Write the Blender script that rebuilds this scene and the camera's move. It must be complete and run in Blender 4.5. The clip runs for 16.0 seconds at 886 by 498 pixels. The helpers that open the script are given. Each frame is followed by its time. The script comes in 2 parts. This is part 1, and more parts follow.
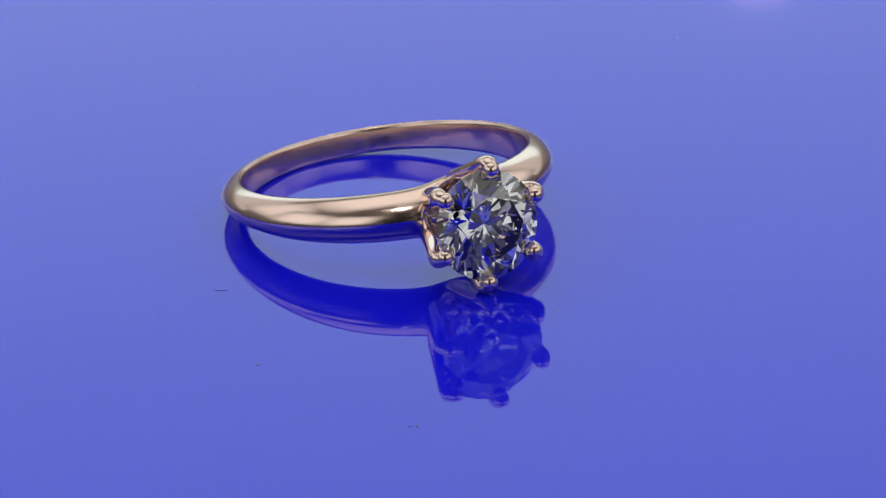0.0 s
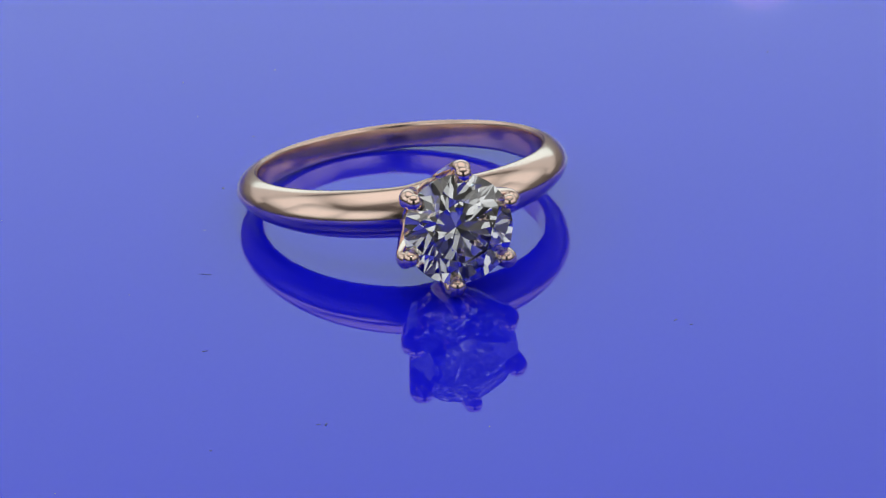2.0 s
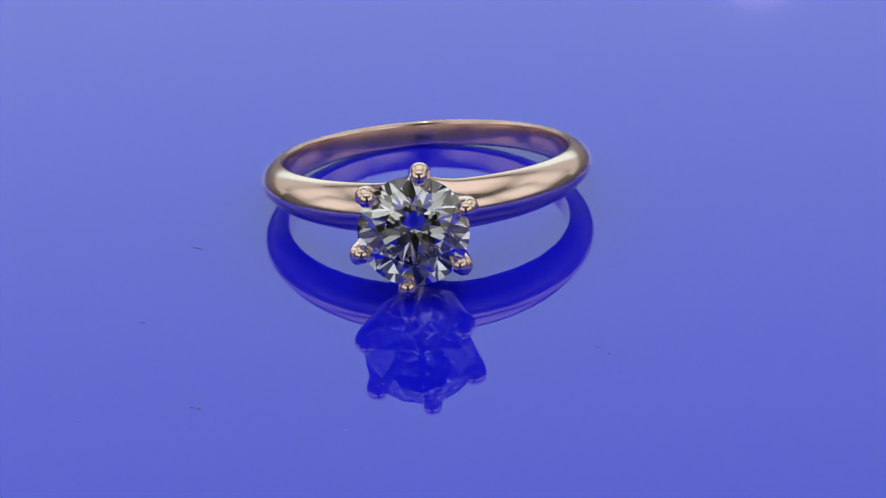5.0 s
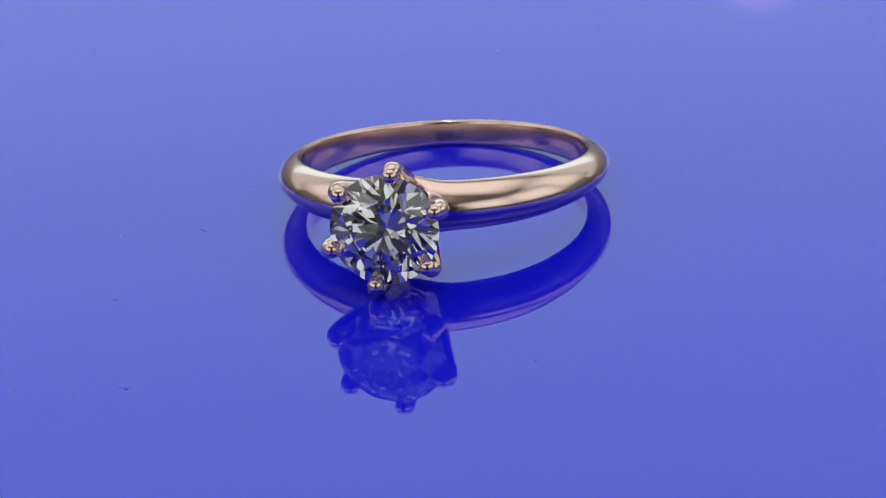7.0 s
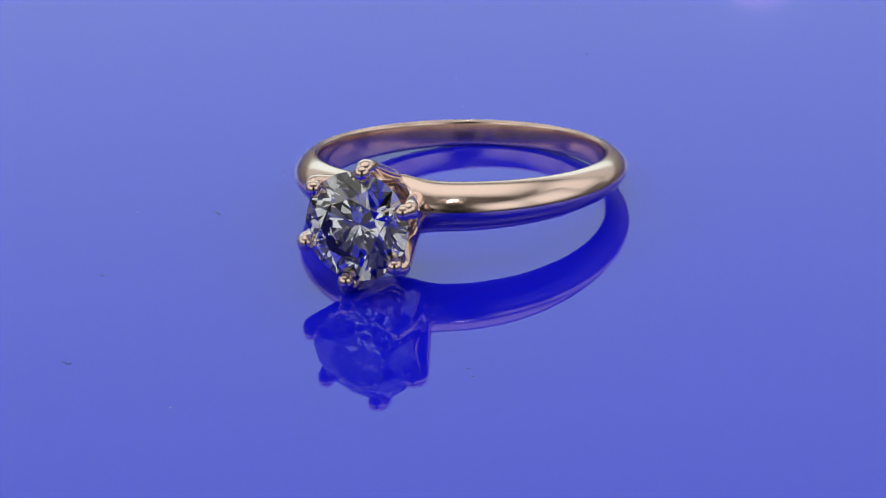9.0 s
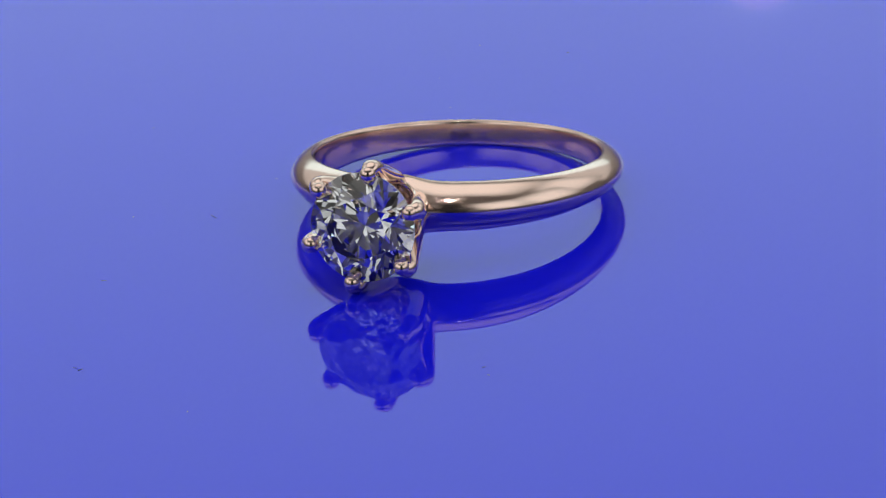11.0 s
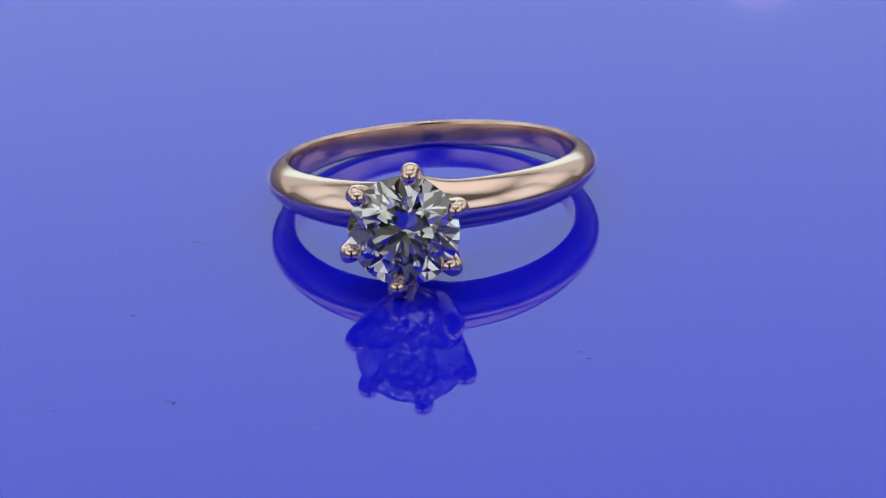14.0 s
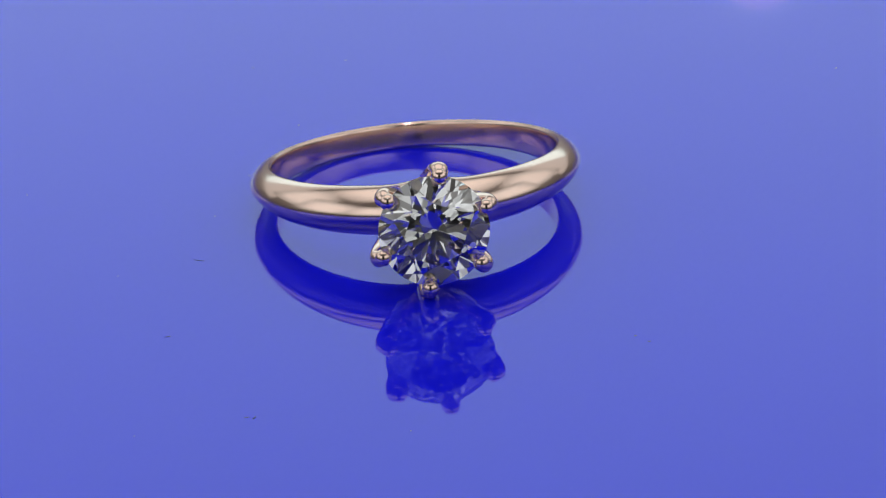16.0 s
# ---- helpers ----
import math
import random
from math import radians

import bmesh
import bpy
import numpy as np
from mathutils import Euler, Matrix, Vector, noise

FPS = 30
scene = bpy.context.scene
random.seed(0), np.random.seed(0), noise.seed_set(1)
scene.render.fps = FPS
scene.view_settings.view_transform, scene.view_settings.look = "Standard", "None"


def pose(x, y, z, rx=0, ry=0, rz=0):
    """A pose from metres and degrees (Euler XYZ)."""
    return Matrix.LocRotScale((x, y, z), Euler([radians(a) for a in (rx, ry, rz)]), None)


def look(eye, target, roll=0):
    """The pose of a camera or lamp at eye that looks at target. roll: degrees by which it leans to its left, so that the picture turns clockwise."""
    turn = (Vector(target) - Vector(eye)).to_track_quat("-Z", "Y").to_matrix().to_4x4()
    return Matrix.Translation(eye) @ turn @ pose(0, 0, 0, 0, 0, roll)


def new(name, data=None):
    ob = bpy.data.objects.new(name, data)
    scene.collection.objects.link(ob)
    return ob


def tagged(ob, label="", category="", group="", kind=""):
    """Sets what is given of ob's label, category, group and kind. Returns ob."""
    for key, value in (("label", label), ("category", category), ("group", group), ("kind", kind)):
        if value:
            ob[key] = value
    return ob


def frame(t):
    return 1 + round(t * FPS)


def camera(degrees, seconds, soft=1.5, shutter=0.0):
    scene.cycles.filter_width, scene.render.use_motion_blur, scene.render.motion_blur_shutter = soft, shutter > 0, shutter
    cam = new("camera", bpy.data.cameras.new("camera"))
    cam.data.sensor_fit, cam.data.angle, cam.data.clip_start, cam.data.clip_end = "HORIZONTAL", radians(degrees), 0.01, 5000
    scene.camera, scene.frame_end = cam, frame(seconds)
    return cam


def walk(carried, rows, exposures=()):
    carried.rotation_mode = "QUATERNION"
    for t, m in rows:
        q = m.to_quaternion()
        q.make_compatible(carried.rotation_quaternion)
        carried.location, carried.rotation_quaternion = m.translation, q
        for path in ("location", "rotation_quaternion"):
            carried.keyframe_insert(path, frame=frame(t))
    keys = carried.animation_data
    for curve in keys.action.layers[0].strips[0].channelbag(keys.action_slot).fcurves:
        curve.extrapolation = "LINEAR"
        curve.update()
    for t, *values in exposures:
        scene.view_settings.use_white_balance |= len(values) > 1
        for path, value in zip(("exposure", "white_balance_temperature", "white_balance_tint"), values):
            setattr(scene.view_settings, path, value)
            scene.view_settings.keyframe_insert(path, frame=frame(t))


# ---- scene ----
MM = 0.001

# ---- camera: stands still on a tripod, a hand's width before the ring ----
cam = camera(14.15, 16.0, 1.15)
EYE = Vector((0.0, -0.1905, 0.07956))
YAW, PITCH = radians(0.0628), radians(22.91)
AHEAD = Vector((math.sin(YAW) * math.cos(PITCH), math.cos(YAW) * math.cos(PITCH), -math.sin(PITCH)))
PLACE = look(EYE, EYE + AHEAD * 0.2, -3.046)
cam.data.dof.use_dof = True
cam.data.dof.focus_distance = 0.195
cam.data.dof.aperture_fstop = 230.0
walk(cam, [(0.0, PLACE), (16.0, PLACE)], [(0.0, 0.0), (16.0, 0.0)])

# the turntable's angle in degrees: it turns at an even pace and runs back after 9.8 s
ANGLES = [(0, 18.80), (0.5, 16.31), (1, 13.67), (1.5, 10.90), (2, 8.08), (2.5, 5.32), (3, 2.64), (3.5, -0.02), (4, -2.72),
          (4.5, -5.48), (5, -8.26), (5.5, -11.04), (6, -13.81), (6.5, -16.57), (7, -19.28), (7.5, -21.98), (8, -24.71), (8.5, -27.52),
          (9, -30.42), (9.4, -32.65), (9.8, -33.99), (10.2, -32.31), (10.6, -30.15), (11, -27.98), (11.5, -25.28), (12, -22.63), (12.5, -20.00),
          (13, -17.30), (13.5, -14.58), (14, -11.85), (14.5, -9.05), (15, -6.26), (15.5, -3.53), (16, -0.81)]

# ---- world: the dim room outside the studio ----
world = bpy.data.worlds.new("world")
scene.world = world
world.use_nodes = True
world.node_tree.nodes["Background"].inputs[0].default_value = (0.75, 0.8, 0.9, 1)
world.node_tree.nodes["Background"].inputs[1].default_value = 0.25

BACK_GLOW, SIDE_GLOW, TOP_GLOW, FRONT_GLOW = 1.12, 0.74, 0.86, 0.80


# ---- materials ----
def nodes_of(name):
    m = bpy.data.materials.new(name)
    m.use_nodes = True
    return m, m.node_tree.nodes, m.node_tree.links, m.node_tree.nodes["Principled BSDF"]


def add_noise(nt, ln, scale, detail=4.0, rough=0.55):
    co = nt.new("ShaderNodeTexCoord")
    n = nt.new("ShaderNodeTexNoise")
    n.inputs["Scale"].default_value = scale
    n.inputs["Detail"].default_value = detail
    n.inputs["Roughness"].default_value = rough
    ln.new(co.outputs["Object"], n.inputs["Vector"])
    return n


def remap(nt, ln, src, lo, hi, a=0.3, b=0.7):
    r = nt.new("ShaderNodeMapRange")
    r.inputs["From Min"].default_value, r.inputs["From Max"].default_value = a, b
    r.inputs["To Min"].default_value, r.inputs["To Max"].default_value = lo, hi
    ln.new(src, r.inputs["Value"])
    return r.outputs["Result"]


def make_gold(name, lo, hi):
    m, nt, ln, p = nodes_of(name)
    p.inputs["Base Color"].default_value = (0.91, 0.71, 0.61, 1)
    p.inputs["Metallic"].default_value = 1.0
    fine = add_noise(nt, ln, 900.0)
    ln.new(remap(nt, ln, fine.outputs["Fac"], lo, hi), p.inputs["Roughness"])
    bump = nt.new("ShaderNodeBump")
    bump.inputs["Strength"].default_value = 0.03
    bump.inputs["Distance"].default_value = 0.0001
    wave = add_noise(nt, ln, 350.0, 2.0)
    ln.new(wave.outputs["Fac"], bump.inputs["Height"])
    ln.new(bump.outputs["Normal"], p.inputs["Normal"])
    return m


def make_acrylic():
    m, nt, ln, p = nodes_of("blue_acrylic")
    p.inputs["IOR"].default_value = 1.49
    cloud = add_noise(nt, ln, 30.0, 3.0)
    mix = nt.new("ShaderNodeMix")
    mix.data_type = "RGBA"
    mix.inputs["A"].default_value = (0.0065, 0.009, 0.92, 1)
    mix.inputs["B"].default_value = (0.0085, 0.011, 0.97, 1)
    ln.new(cloud.outputs["Fac"], mix.inputs["Factor"])
    ln.new(mix.outputs["Result"], p.inputs["Base Color"])
    fine = add_noise(nt, ln, 260.0, 5.0)
    ln.new(remap(nt, ln, fine.outputs["Fac"], 0.003, 0.009), p.inputs["Roughness"])
    return m


def make_diamond():
    m, nt, ln, p = nodes_of("diamond")
    nt.remove(p)
    g = nt.new("ShaderNodeBsdfGlass")
    g.inputs["Color"].default_value = (0.985, 0.995, 1.0, 1)
    g.inputs["Roughness"].default_value = 0.0
    g.inputs["IOR"].default_value = 2.417
    ln.new(g.outputs[0], nt["Material Output"].inputs["Surface"])
    return m


def make_plain(name, colour, rough=0.6, metal=0.0):
    m, nt, ln, p = nodes_of(name)
    n = add_noise(nt, ln, 60.0)
    mix = nt.new("ShaderNodeMix")
    mix.data_type = "RGBA"
    mix.inputs["A"].default_value = (*[c * 0.85 for c in colour], 1)
    mix.inputs["B"].default_value = (*[min(1, c * 1.12) for c in colour], 1)
    ln.new(n.outputs["Fac"], mix.inputs["Factor"])
    ln.new(mix.outputs["Result"], p.inputs["Base Color"])
    p.inputs["Roughness"].default_value = rough
    p.inputs["Metallic"].default_value = metal
    return m


def make_glow(name, colour, strength, fade=0.0):
    m, nt, ln, p = nodes_of(name)
    p.inputs["Base Color"].default_value = (0.3, 0.3, 0.3, 1)
    p.inputs["Roughness"].default_value = 0.9
    p.inputs["Emission Color"].default_value = (*colour, 1)
    p.inputs["Emission Strength"].default_value = strength
    if fade:                                   # a diffuser is brightest in its middle and falls off to its edges
        co, split = nt.new("ShaderNodeTexCoord"), nt.new("ShaderNodeSeparateXYZ")
        ln.new(co.outputs["Generated"], split.inputs[0])
        value = None
        for axis in ("X", "Y"):
            off, soft = nt.new("ShaderNodeMath"), nt.new("ShaderNodeMapRange")
            off.operation, off.inputs[1].default_value = "PINGPONG", 0.5
            ln.new(split.outputs[axis], off.inputs[0])
            soft.interpolation_type = "SMOOTHSTEP"
            soft.inputs["From Max"].default_value = fade
            soft.inputs["To Min"].default_value = 0.5
            ln.new(off.outputs[0], soft.inputs["Value"])
            if value:
                times = nt.new("ShaderNodeMath")
                times.operation = "MULTIPLY"
                ln.new(value, times.inputs[0])
                ln.new(soft.outputs["Result"], times.inputs[1])
                value = times.outputs[0]
            else:
                value = soft.outputs["Result"]
        full = nt.new("ShaderNodeMath")
        full.operation, full.inputs[1].default_value = "MULTIPLY", strength
        ln.new(value, full.inputs[0])
        ln.new(full.outputs[0], p.inputs["Emission Strength"])
    return m


GOLD, ACRYLIC, DIAMOND = make_gold("rose_gold", 0.13, 0.20), make_acrylic(), make_diamond()
GOLD_BRIGHT = make_gold("rose_gold_setting", 0.05, 0.09)
DUST = make_plain("dust", (0.10, 0.107, 0.30), 0.9)
TABLE = make_plain("grey_table", (0.14, 0.14, 0.15), 0.5)
ROOM = make_plain("room_paint", (0.55, 0.52, 0.50), 0.8)
BOARD = make_plain("white_board", (0.80, 0.76, 0.72), 0.7)
DARK = make_plain("dark_matt", (0.035, 0.035, 0.04), 0.9)
METAL = make_plain("turntable_base", (0.03, 0.03, 0.035), 0.4)
VIOLET_AT = Vector((0.0778, 0.596, 0.1866))
WHITE = (1.0, 0.985, 0.965)
# backdrop brightness is emission in the material, tinted to suit the plate's reflection
BACKDROP_GLOW = make_glow("backdrop_glow", (0.77, 0.97, 1.0), BACK_GLOW)
FABRIC_SIDE = make_glow("diffuser_side", WHITE, SIDE_GLOW, 0.3)
FABRIC_TOP = make_glow("diffuser_top", (1.0, 0.96, 0.92), TOP_GLOW, 0.25)
FABRIC_FRONT = make_glow("diffuser_front", WHITE, FRONT_GLOW, 0.3)
# wing brightness is emission too; no lamp lights these cloths
WING_GLOW = make_glow("wing_glow", WHITE, 0.5)
LED = make_glow("led", (1.0, 0.97, 0.93), 150.0)
LED_SMALL = make_glow("led_small", (1.0, 0.97, 0.93), 200.0)
LED_BLUE = make_glow("led_violet", (0.82, 0.84, 1.0), 1.55)


# ---- building helpers ----
def part(name, bm, material, parent=None, label="", smooth=True):
    me = bpy.data.meshes.new(name)
    bmesh.ops.recalc_face_normals(bm, faces=bm.faces)
    bm.to_mesh(me)
    bm.free()
    me.materials.append(material)
    if smooth:
        me.shade_smooth()
    ob = new(name, me)
    ob.parent = parent
    if label:
        ob["label"] = label
    return ob


def loft(bm, sections, closed_along=False, caps=True):
    """Skin closed cross-sections (lists of Vectors of equal length)."""
    rings = [[bm.verts.new(p) for p in s] for s in sections]
    n = len(rings[0])
    count = len(rings) if closed_along else len(rings) - 1
    for i in range(count):
        a, b = rings[i], rings[(i + 1) % len(rings)]
        for j in range(n):
            bm.faces.new((a[j], a[(j + 1) % n], b[(j + 1) % n], b[j]))
    if caps and not closed_along:
        bm.faces.new(rings[0])
        bm.faces.new(rings[-1])


def box(bm, x0, x1, y0, y1, z0, z1):
    bmesh.ops.create_cube(bm, size=1.0, matrix=Matrix.Translation(((x0 + x1) / 2, (y0 + y1) / 2, (z0 + z1) / 2)) @ Matrix.Diagonal((x1 - x0, y1 - y0, z1 - z0, 1)))


# ---- the tabletop studio: light panels round the turntable ----
def panel(name, centre, target, w, h, mat, label):
    """A soft light panel: a white frame with a glowing diffuser, facing target."""
    ob = tagged(new(name), label, "light panel", kind="structure")
    bm = bmesh.new()
    box(bm, -w / 2, w / 2, -h / 2, h / 2, -0.004, 0.0)
    part("diffuser", bm, mat, ob, smooth=False)
    bm = bmesh.new()
    for x0, x1, y0, y1 in ((-w / 2 - 0.006, -w / 2, -h / 2 - 0.006, h / 2 + 0.006), (w / 2, w / 2 + 0.006, -h / 2 - 0.006, h / 2 + 0.006), (-w / 2, w / 2, -h / 2 - 0.006, -h / 2), (-w / 2, w / 2, h / 2, h / 2 + 0.006)):
        box(bm, x0, x1, y0, y1, -0.006, 0.002)
    part("frame", bm, BOARD, ob, smooth=False)
    ob.matrix_world = Matrix.Translation(centre) @ (Vector(centre) - Vector(target)).to_track_quat("Z", "Y").to_matrix().to_4x4() @ Matrix.Rotation(math.pi, 4, "Y")
    return ob


def build_setting():
    bm = bmesh.new()
    box(bm, -0.9, 0.9, -0.9, 0.75, -0.060, -0.022)
    bmesh.ops.bevel(bm, geom=bm.edges, offset=0.003, segments=2, affect="EDGES")
    tagged(part("table", bm, TABLE, smooth=False), "plain dark grey matt table top under the turntable", "table", kind="structure")
    # the backdrop glows by itself, standing in for lamplight on white cloth
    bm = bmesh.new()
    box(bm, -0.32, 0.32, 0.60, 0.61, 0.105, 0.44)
    tagged(part("backdrop", bm, BACKDROP_GLOW, smooth=False), "bluish white backdrop with its own even glow behind the turntable", "backdrop", kind="structure")
    # unseen glowing cloths, added to fill the reflections in the gold
    for name, x0, x1, z0, z1, mat in (("backdrop_wing_left", -0.9, -0.32, 0.105, 0.62, WING_GLOW), ("backdrop_wing_right", 0.32, 0.9, 0.105, 0.62, WING_GLOW), ("backdrop_head", -0.32, 0.32, 0.44, 0.62, WING_GLOW)):
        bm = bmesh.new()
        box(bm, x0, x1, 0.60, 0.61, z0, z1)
        tagged(part(name, bm, mat, smooth=False), "warm white cloth with its own glow, added around the backdrop", "backdrop", kind="structure")
    bm = bmesh.new()
    box(bm, -0.9, 0.9, 0.596, 0.612, -0.022, 0.105)
    tagged(part("backdrop_rail", bm, BOARD, smooth=False), "plain white board along the foot of the backdrop", "board", kind="structure")
    # the dim room that closes the place
    for name, dims in (("wall_left", (-1.01, -1.0, -1.0, 0.9, -0.8, 1.2)), ("wall_right", (1.0, 1.01, -1.0, 0.9, -0.8, 1.2)), ("wall_front", (-1.0, 1.0, -1.01, -1.0, -0.8, 1.2)),
                       ("wall_back", (-1.0, 1.0, 0.9, 0.91, -0.8, 1.2)), ("ceiling", (-1.01, 1.01, -1.01, 0.91, 1.2, 1.21)), ("floor", (-1.01, 1.01, -1.01, 0.91, -0.81, -0.8))):
        bm = bmesh.new()
        box(bm, *dims)
        tagged(part(name, bm, ROOM, smooth=False), "plain grey painted room surface in dim light", "room", kind="structure")
    bm = bmesh.new()
    for i in range(24):                                  # an unseen pleated dark strip behind the viewpoint, added to darken reflections
        x = -0.15 + 0.30 * i / 24
        box(bm, x, x + 0.0125, -0.992 + 0.006 * (i % 2), -0.980 + 0.006 * (i % 2), -0.7, 1.1)
    tagged(part("curtain", bm, DARK, smooth=False), "narrow dark grey pleated strip added out of view for dark reflections", "curtain", kind="structure")
    soft = "glowing white diffuser panel in a white frame"
    panel("light_panel_top", (0, 0.11, 0.56), (0, 0.07, 0), 0.80, 0.56, FABRIC_TOP, soft)
    for side, word in ((-1, "left"), (1, "right")):
        for place, az, width in (("front", 37, 0.28), ("corner", 77, 0.34)):
            a = radians(az)
            panel("light_panel_" + word + "_" + place, (side * 0.385 * math.sin(a), -0.385 * math.cos(a), 0.205), (0, 0, 0.0), width, 0.27, FABRIC_FRONT, soft)
        panel("light_panel_" + word + "_side", (side * 0.46, 0.19, 0.34), (0, 0, 0.04), 0.40, 0.40, FABRIC_SIDE, soft)
    # a bright lamp above the front panels, and a small one over the lens
    for at, size in (((-0.004, -0.235, 0.41), 0.009), ((-0.003, -0.232, 0.132), 0.0035)):
        lamp = tagged(new("led_lamp"), "small bright white lamp bulb in a black socket", "lamp", kind="structure")
        bm = bmesh.new()
        bmesh.ops.create_uvsphere(bm, u_segments=16 if size > 0.007 else 12, v_segments=10 if size > 0.007 else 8, radius=size)
        part("bulb", bm, LED if size > 0.007 else LED_SMALL, lamp)
        bm = bmesh.new()
        bmesh.ops.create_cone(bm, cap_ends=True, segments=20, radius1=size, radius2=size * 1.3, depth=0.012, matrix=Matrix.Translation((0, 0, 0.006 + size * 0.5)))
        part("socket", bm, METAL, lamp)
        lamp.matrix_world = look(at, (0, 0, 0))
    # the black body behind the viewpoint that shows as a dark patch in the gold
    body = tagged(new("lens_stand"), "black lens barrel and body on a stand", "camera stand", kind="structure")
    bm = bmesh.new()
    bmesh.ops.create_cone(bm, cap_ends=True, segments=48, radius1=0.030, radius2=0.030, depth=0.09, matrix=Matrix.Translation((0, 0, 0.055)))
    part("barrel", bm, DARK, body)
    bm = bmesh.new()
    box(bm, -0.065, 0.065, -0.06, 0.045, 0.10, 0.16)
    bmesh.ops.bevel(bm, geom=bm.edges, offset=0.008, segments=3, affect="EDGES")
    part("body", bm, DARK, body, smooth=False)
    bm = bmesh.new()
    box(bm, -0.02, 0.02, -0.30, -0.06, 0.11, 0.15)
    part("post", bm, DARK, body, smooth=False)
    body.matrix_world = PLACE
    lamp = tagged(new("violet_lamp"), "round violet indicator lamp on the backdrop", "lamp", kind="structure")
    bm = bmesh.new()
    bmesh.ops.create_uvsphere(bm, u_segments=24, v_segments=12, radius=0.010, matrix=Matrix.Diagonal((1, 0.35, 1, 1)))
    part("lens", bm, LED_BLUE, lamp)
    lamp.location = VIOLET_AT


# ---- the turntable ----
def build_turntable():
    top = tagged(new("turntable"), "glossy deep blue acrylic turntable plate with fine dust", "turntable")
    bm = bmesh.new()
    n, prof = 128, [(0.0610, 0.0), (0.0632, -0.0003), (0.0640, -0.0012), (0.0640, -0.0048), (0.0632, -0.0057), (0.0610, -0.006)]
    rings = [[bm.verts.new((a * math.cos(2 * math.pi * i / n), a * math.sin(2 * math.pi * i / n), z)) for i in range(n)] for a, z in prof]
    for a, b in zip(rings, rings[1:]):
        for i in range(n):
            bm.faces.new((a[i], b[i], b[(i + 1) % n], a[(i + 1) % n]))
    bm.faces.new(rings[0])
    bm.faces.new(list(reversed(rings[-1])))
    part("plate", bm, ACRYLIC, top, smooth=False)
    bm = bmesh.new()
    bmesh.ops.create_cone(bm, cap_ends=True, segments=64, radius1=0.055, radius2=0.050, depth=0.016, matrix=Matrix.Translation((0, 0, -0.014)))
    part("base", bm, METAL, top, "black turntable base", smooth=False)
    # fine dust: short fibres and flecks that lie on the plate
    rng = random.Random(4)
    bm = bmesh.new()
    specks = [(-14.9, -12.7, 0.42, 0.07, 15), (-9.7, -23.5, 0.34, 0.10, 60), (-10.1, -23.4, 0.30, 0.05, 10), (-13.8, -2.2, 0.9, 0.035, -25), (10.5, -15.5, 0.25, 0.05, 40), (11.2, -16.3, 0.2, 0.05, 0)]
    for _ in range(14):
        specks.append((rng.uniform(-30, 30), rng.uniform(-32, 36), rng.uniform(0.08, 0.2), rng.uniform(0.03, 0.05), rng.uniform(0, 180)))
    for x, y, long, thin, turn in specks:
        if math.hypot(x + 1.2, y - 3) < 11.5:
            continue
        m = Matrix.Translation((x * MM, y * MM, 0.008 * MM)) @ Matrix.Rotation(radians(turn), 4, "Z") @ Matrix.Diagonal((long * MM / 2, thin * MM / 2, 0.018 * MM, 1))
        made = bmesh.ops.create_icosphere(bm, subdivisions=1, radius=1.0, matrix=m)
        for v in made["verts"]:
            v.co += Vector((rng.uniform(-1, 1), rng.uniform(-1, 1), 0)) * 0.015 * MM
    tagged(part("dust", bm, DUST, top, "fine grey dust flecks"), kind="stuff")
    return top


# ---- the ring: its own space has the finger axis along z and the stone facing -y, in mm ----
INNER, BACK_THICK, HEAD_THICK = 8.29, 1.39, 1.77
STONE_R, GIRDLE, BALL_R, SPIN = 3.10, 14.25, 0.47, -9.4
HEAD_X, HEAD_Z, HEAD_LEAN = -0.36, 0.04, 1.9
BACK_HALF, HEAD_HALF, RIDGE = 0.78, 1.50, 1.62
OVAL = 1.04


def build_band(parent):
    """A band with a soft ridge round its outside, wider and thicker towards the head."""
    bm = bmesh.new()
    n, sections = 192, []
    out_n = 26
    for i in range(n):
        a = 2 * math.pi * i / n
        u = 0.5 + 0.5 * math.cos(a)            # 1 at the head, 0 at the back
        thick = BACK_THICK + (HEAD_THICK - BACK_THICK) * u ** 2
        half = BACK_HALF + (HEAD_HALF - BACK_HALF) * u ** 1.2
        arc = (a if a < math.pi else 2 * math.pi - a) * 9.5
        half += 0.34 * math.exp(-(arc / 1.4) ** 2)     # the shoulders flare a little into the setting
        radial = Vector((math.sin(a), -OVAL * math.cos(a), 0))
        sec = []
        for k in range(out_n + 1):             # outside: from the lower edge over the ridge to the upper edge
            b = -math.pi / 2 + math.pi * k / out_n
            c, t = math.cos(b), math.sin(b)
            edge = half * (0.18 + 0.055 * t)
            r = edge + (thick - edge) * abs(c) ** (2 / RIDGE)
            z = half * math.copysign(abs(t) ** (2 / RIDGE), t)
            sec.append((r, z))
        for w in (0.985, 0.95, 0.90, 0.83, 0.72, 0.5, 0.25, 0.0, -0.25, -0.5, -0.72, -0.83, -0.90, -0.95, -0.985):   # inside: gently rounded for comfort
            sec.append((half * (0.05 * (w + 0.6) ** 2 + 0.14 * max(0.0, (abs(w) - 0.80) / 0.20) ** 2.4), half * w))
        sections.append([(radial * (INNER + r) + Vector((0, 0, z))) * MM for r, z in sec])
    loft(bm, sections, closed_along=True)
    return part("band", bm, GOLD, parent, "polished rose gold band with a soft ridge")


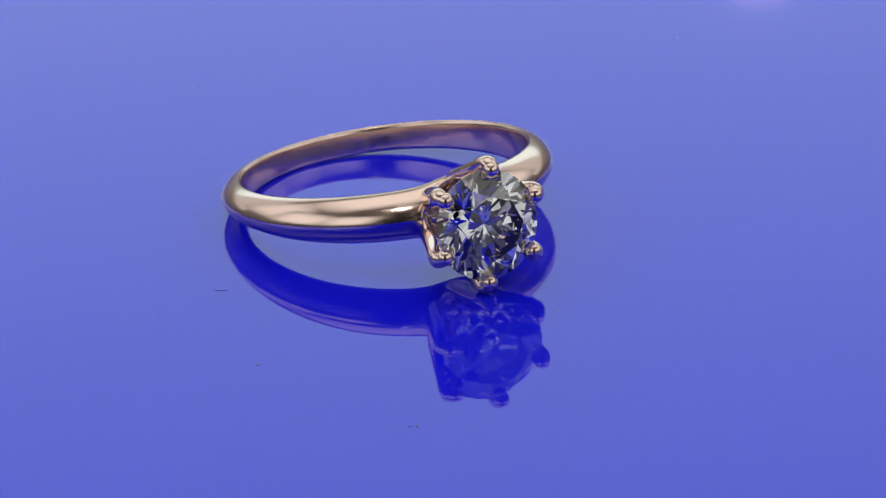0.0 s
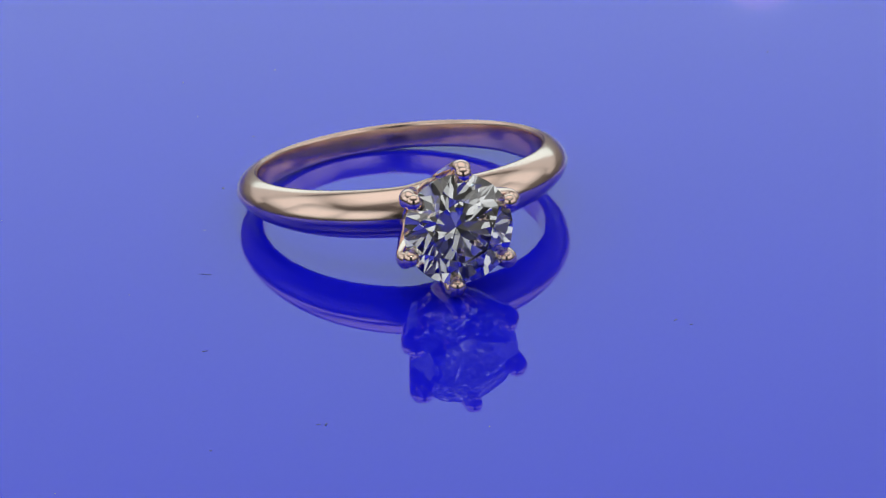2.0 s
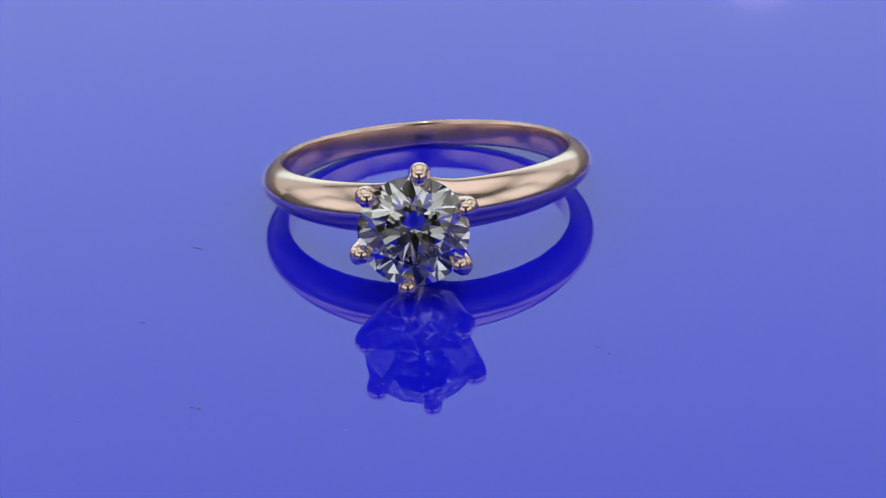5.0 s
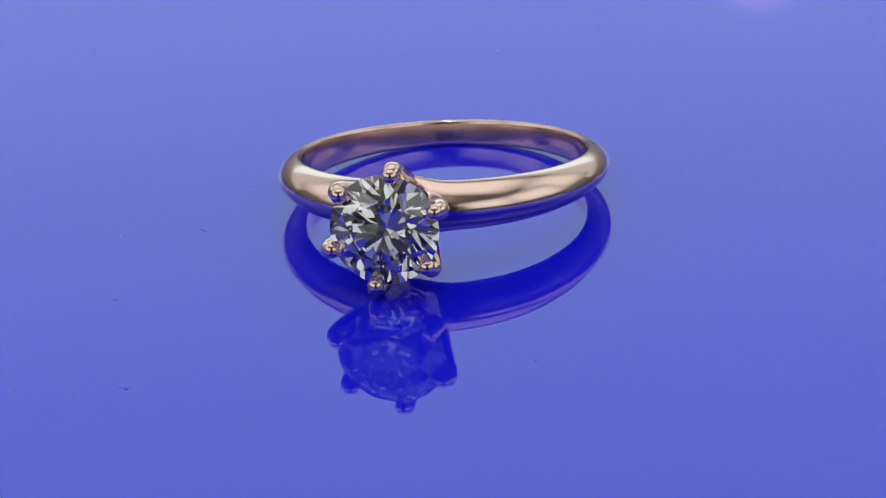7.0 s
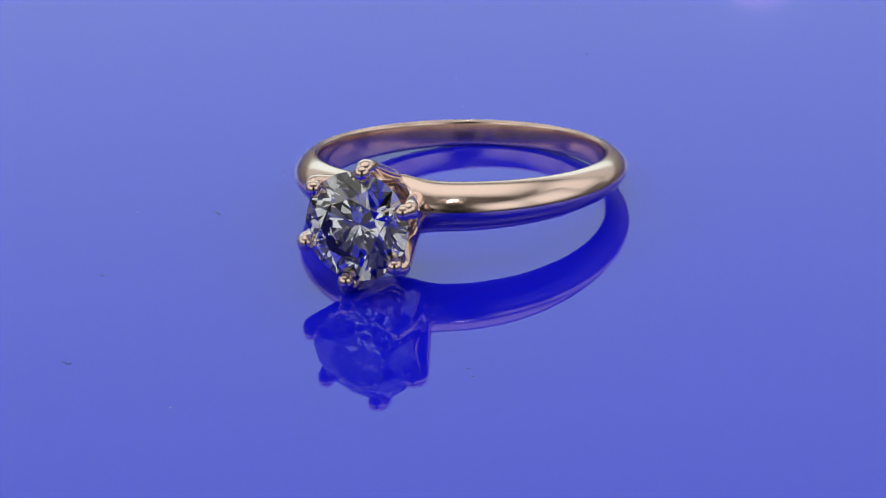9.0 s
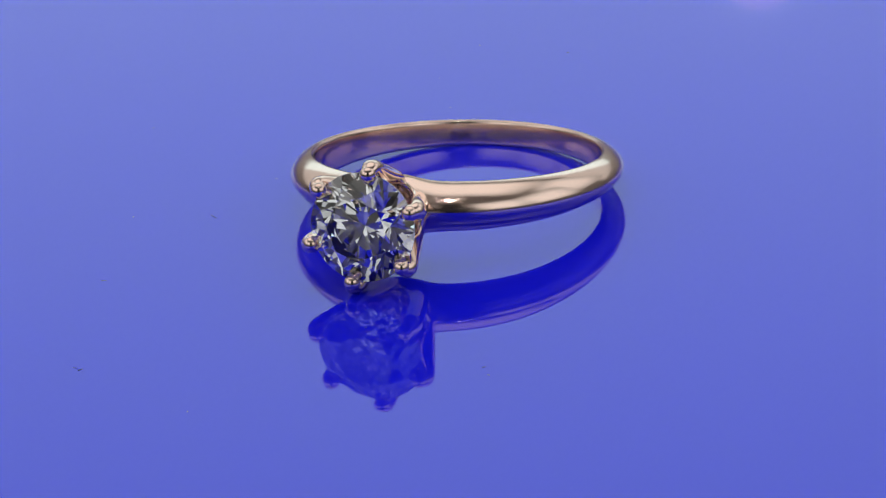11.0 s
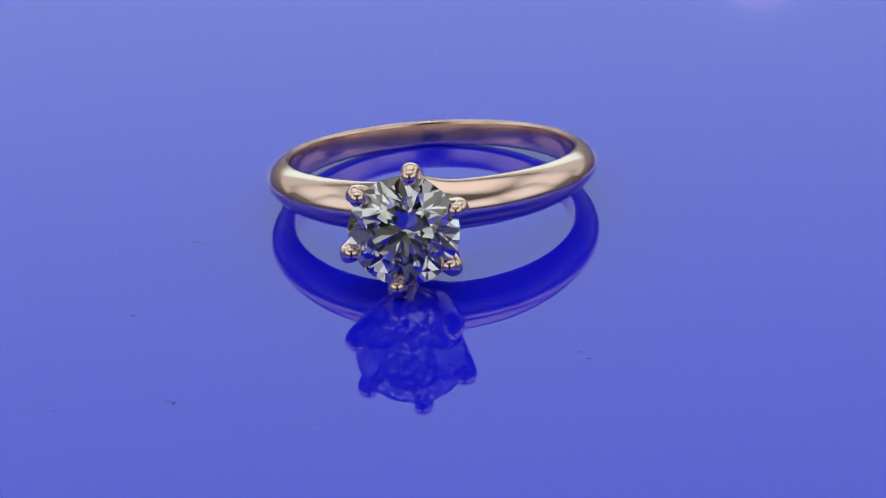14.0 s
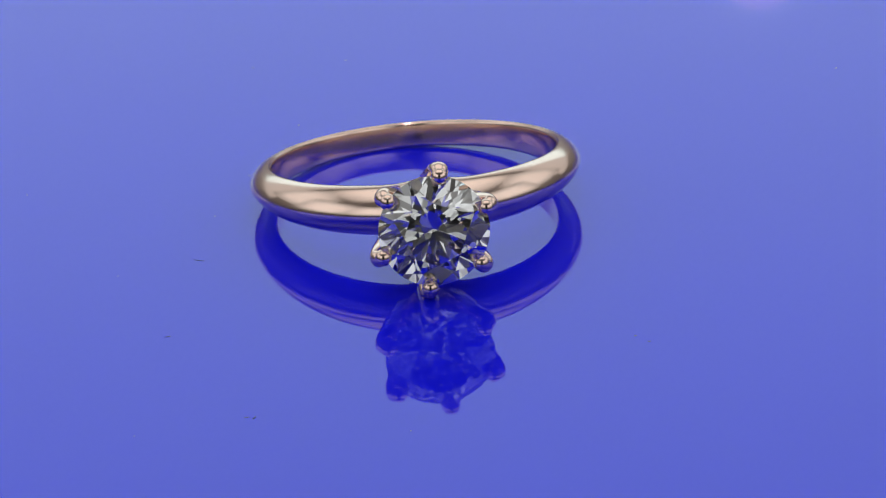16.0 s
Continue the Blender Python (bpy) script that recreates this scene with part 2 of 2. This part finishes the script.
def head_matrix():
    """Stone space (+z out of the table) to ring space."""
    return Matrix.Translation(Vector((HEAD_X, -GIRDLE, HEAD_Z)) * MM) @ Matrix.Rotation(radians(90 - HEAD_LEAN), 4, "X") @ Matrix.Rotation(radians(SPIN), 4, "Z")


def build_diamond(parent):
    bm = bmesh.new()
    bmesh.ops.create_cone(bm, cap_ends=True, segments=96, radius1=1.0, radius2=1.0, depth=2.4)

    def cut(az, tilt, dist, z, down=False):
        a, t = radians(az), radians(tilt)
        sgn = -1 if down else 1
        no = Vector((math.sin(t) * math.cos(a), math.sin(t) * math.sin(a), sgn * math.cos(t)))
        co = Vector((dist * math.cos(a), dist * math.sin(a), z))
        res = bmesh.ops.bisect_plane(bm, geom=bm.verts[:] + bm.edges[:] + bm.faces[:], dist=1e-6, plane_co=co, plane_no=no, clear_outer=True)
        edges = [g for g in res["geom_cut"] if isinstance(g, bmesh.types.BMEdge)]
        if len(edges) > 2:
            bmesh.ops.contextual_create(bm, geom=edges)

    g, rt = 0.022, 0.57
    top = g + (1 - rt) * math.tan(radians(34.5))
    c11, c22 = math.cos(radians(11.25)), math.cos(radians(22.5))
    cut(0, 0, 0, top)
    for k in range(8):
        cut(45 * k, 34.5, 1.0, g)
        cut(45 * k, 40.9, 1.0, -g, True)
    for k in range(16):
        cut(11.25 + 22.5 * k, 41.5, c11, g)
        cut(11.25 + 22.5 * k, 42.1, c11, -g, True)
    for k in range(8):
        cut(22.5 + 45 * k, 22.5, rt * c22, top)
    m = head_matrix() @ Matrix.Rotation(radians(9), 4, "Z") @ Matrix.Scale(STONE_R * MM, 4)
    bmesh.ops.transform(bm, matrix=m, verts=bm.verts)
    return part("diamond", bm, DIAMOND, parent, "round brilliant-cut clear diamond", smooth=False)


def prong_path(s):
    """Radius and height (stone space, 0 at the girdle) of a prong's centre line, s from 0 at its foot to 1 at its tip."""
    pts = [(1.25, -5.0), (1.95, -4.1), (2.3, -3.2), (2.62, -2.3), (3.03, -1.2), (3.38, -0.35), (3.46, 0.12), (3.16, 0.40)]
    f = s * (len(pts) - 1)
    i = min(int(f), len(pts) - 2)
    f -= i
    p0, p1, p2, p3 = pts[max(i - 1, 0)], pts[i], pts[i + 1], pts[min(i + 2, len(pts) - 1)]
    return tuple(0.5 * (2 * b + (c - a) * f + (2 * a - 5 * b + 4 * c - d) * f * f + (3 * b - a - 3 * c + d) * f ** 3) for a, b, c, d in zip(p0, p1, p2, p3))


def build_prong(parent, az):
    bm = bmesh.new()
    steps, sections = 22, []
    for i in range(steps + 1):
        s = i / steps
        r, z = prong_path(s)
        r2, z2 = prong_path(min(1, s + 0.01))
        r1, z1 = prong_path(max(0, s - 0.01))
        d = Vector((r2 - r1, 0, z2 - z1)).normalized()
        side, out = Vector((0, 1, 0)), Vector((d.z, 0, -d.x))
        wide, deep = 0.37 + 0.20 * math.sin(math.pi * s) ** 0.8 + 0.16 * (1 - s), 0.33 + 0.14 * math.sin(math.pi * s) + 0.08 * (1 - s)
        sec = []
        for k in range(14):
            b = 2 * math.pi * k / 14
            inward = 0.62 * math.exp(-((s - 0.48) / 0.2) ** 2) if math.sin(b) < 0 else 0.0   # the claw is a deep blade below the girdle
            sec.append(Vector((r, 0, z)) + side * wide * math.cos(b) + out * (deep + inward) * math.sin(b))
        sections.append(sec)
    loft(bm, sections)
    m = head_matrix() @ Matrix.Rotation(radians(az), 4, "Z") @ Matrix.Scale(MM, 4)
    bmesh.ops.transform(bm, matrix=m, verts=bm.verts)
    prong = part("prong", bm, GOLD_BRIGHT, parent)
    # the rounded bead that holds the stone
    bm = bmesh.new()
    r, z = prong_path(1.0)
    bmesh.ops.create_uvsphere(bm, u_segments=28, v_segments=16, radius=BALL_R, matrix=Matrix.Translation((r, 0, z)))
    bmesh.ops.transform(bm, matrix=m, verts=bm.verts)
    part("bead", bm, GOLD_BRIGHT, prong)
    return prong


def build_basket(parent):
    """The cup between the prongs, its rim scalloped."""
    bm = bmesh.new()
    n, sections = 120, []
    for i in range(n):
        a = 2 * math.pi * i / n
        u = (0.5 + 0.5 * math.cos(6 * (a - math.pi / 2)))   # 1 at a prong
        rim = -3.5 + 2.0 * u ** 2
        foot = -4.9
        sec = []
        outer, inner = [], []
        for k in range(7):
            z = foot + (rim - foot) * k / 6
            r = 1.92 + (z + 4.1) * (0.36 if z > -4.1 else 0.75)
            outer.append((r + 0.16, z))
            inner.append((r - 0.16, z))
        for r, z in outer + [(outer[-1][0] - 0.16, rim + 0.10)] + inner[::-1]:
            sec.append(Vector((r * math.cos(a), r * math.sin(a), z)))
        sections.append(sec)
    loft(bm, sections, closed_along=True)
    m = head_matrix() @ Matrix.Scale(MM, 4)
    bmesh.ops.transform(bm, matrix=m, verts=bm.verts)
    return part("basket", bm, GOLD_BRIGHT, parent, "scalloped rose gold setting cup")


RING_TILT, RING_TURN, RING_ROLL = 7.5, 6.2, 1.1
RING_AT = Vector((-1.28, 5.38, 1.95)) * MM


def ring_pose(angle):
    return Matrix.Rotation(radians(angle), 4, "Z") @ Matrix.Translation(RING_AT) @ Matrix.Rotation(radians(RING_TURN), 4, "Z") @ Matrix.Rotation(radians(-RING_TILT), 4, "X") @ Matrix.Rotation(radians(-RING_ROLL), 4, "Y")


def build_ring():
    ring = tagged(new("ring"), "polished rose gold solitaire ring with a six-prong round diamond", "ring")
    build_band(ring)
    build_basket(ring)
    for k in range(6):
        build_prong(ring, 90 + 60 * k)
    build_diamond(ring)
    return ring


build_setting()
turntable = build_turntable()
ring = build_ring()


def motions():
    walk(turntable, [(t, pose(0, 0, 0, 0, 0, a)) for t, a in ANGLES])
    walk(ring, [(t, ring_pose(a)) for t, a in ANGLES])


motions()
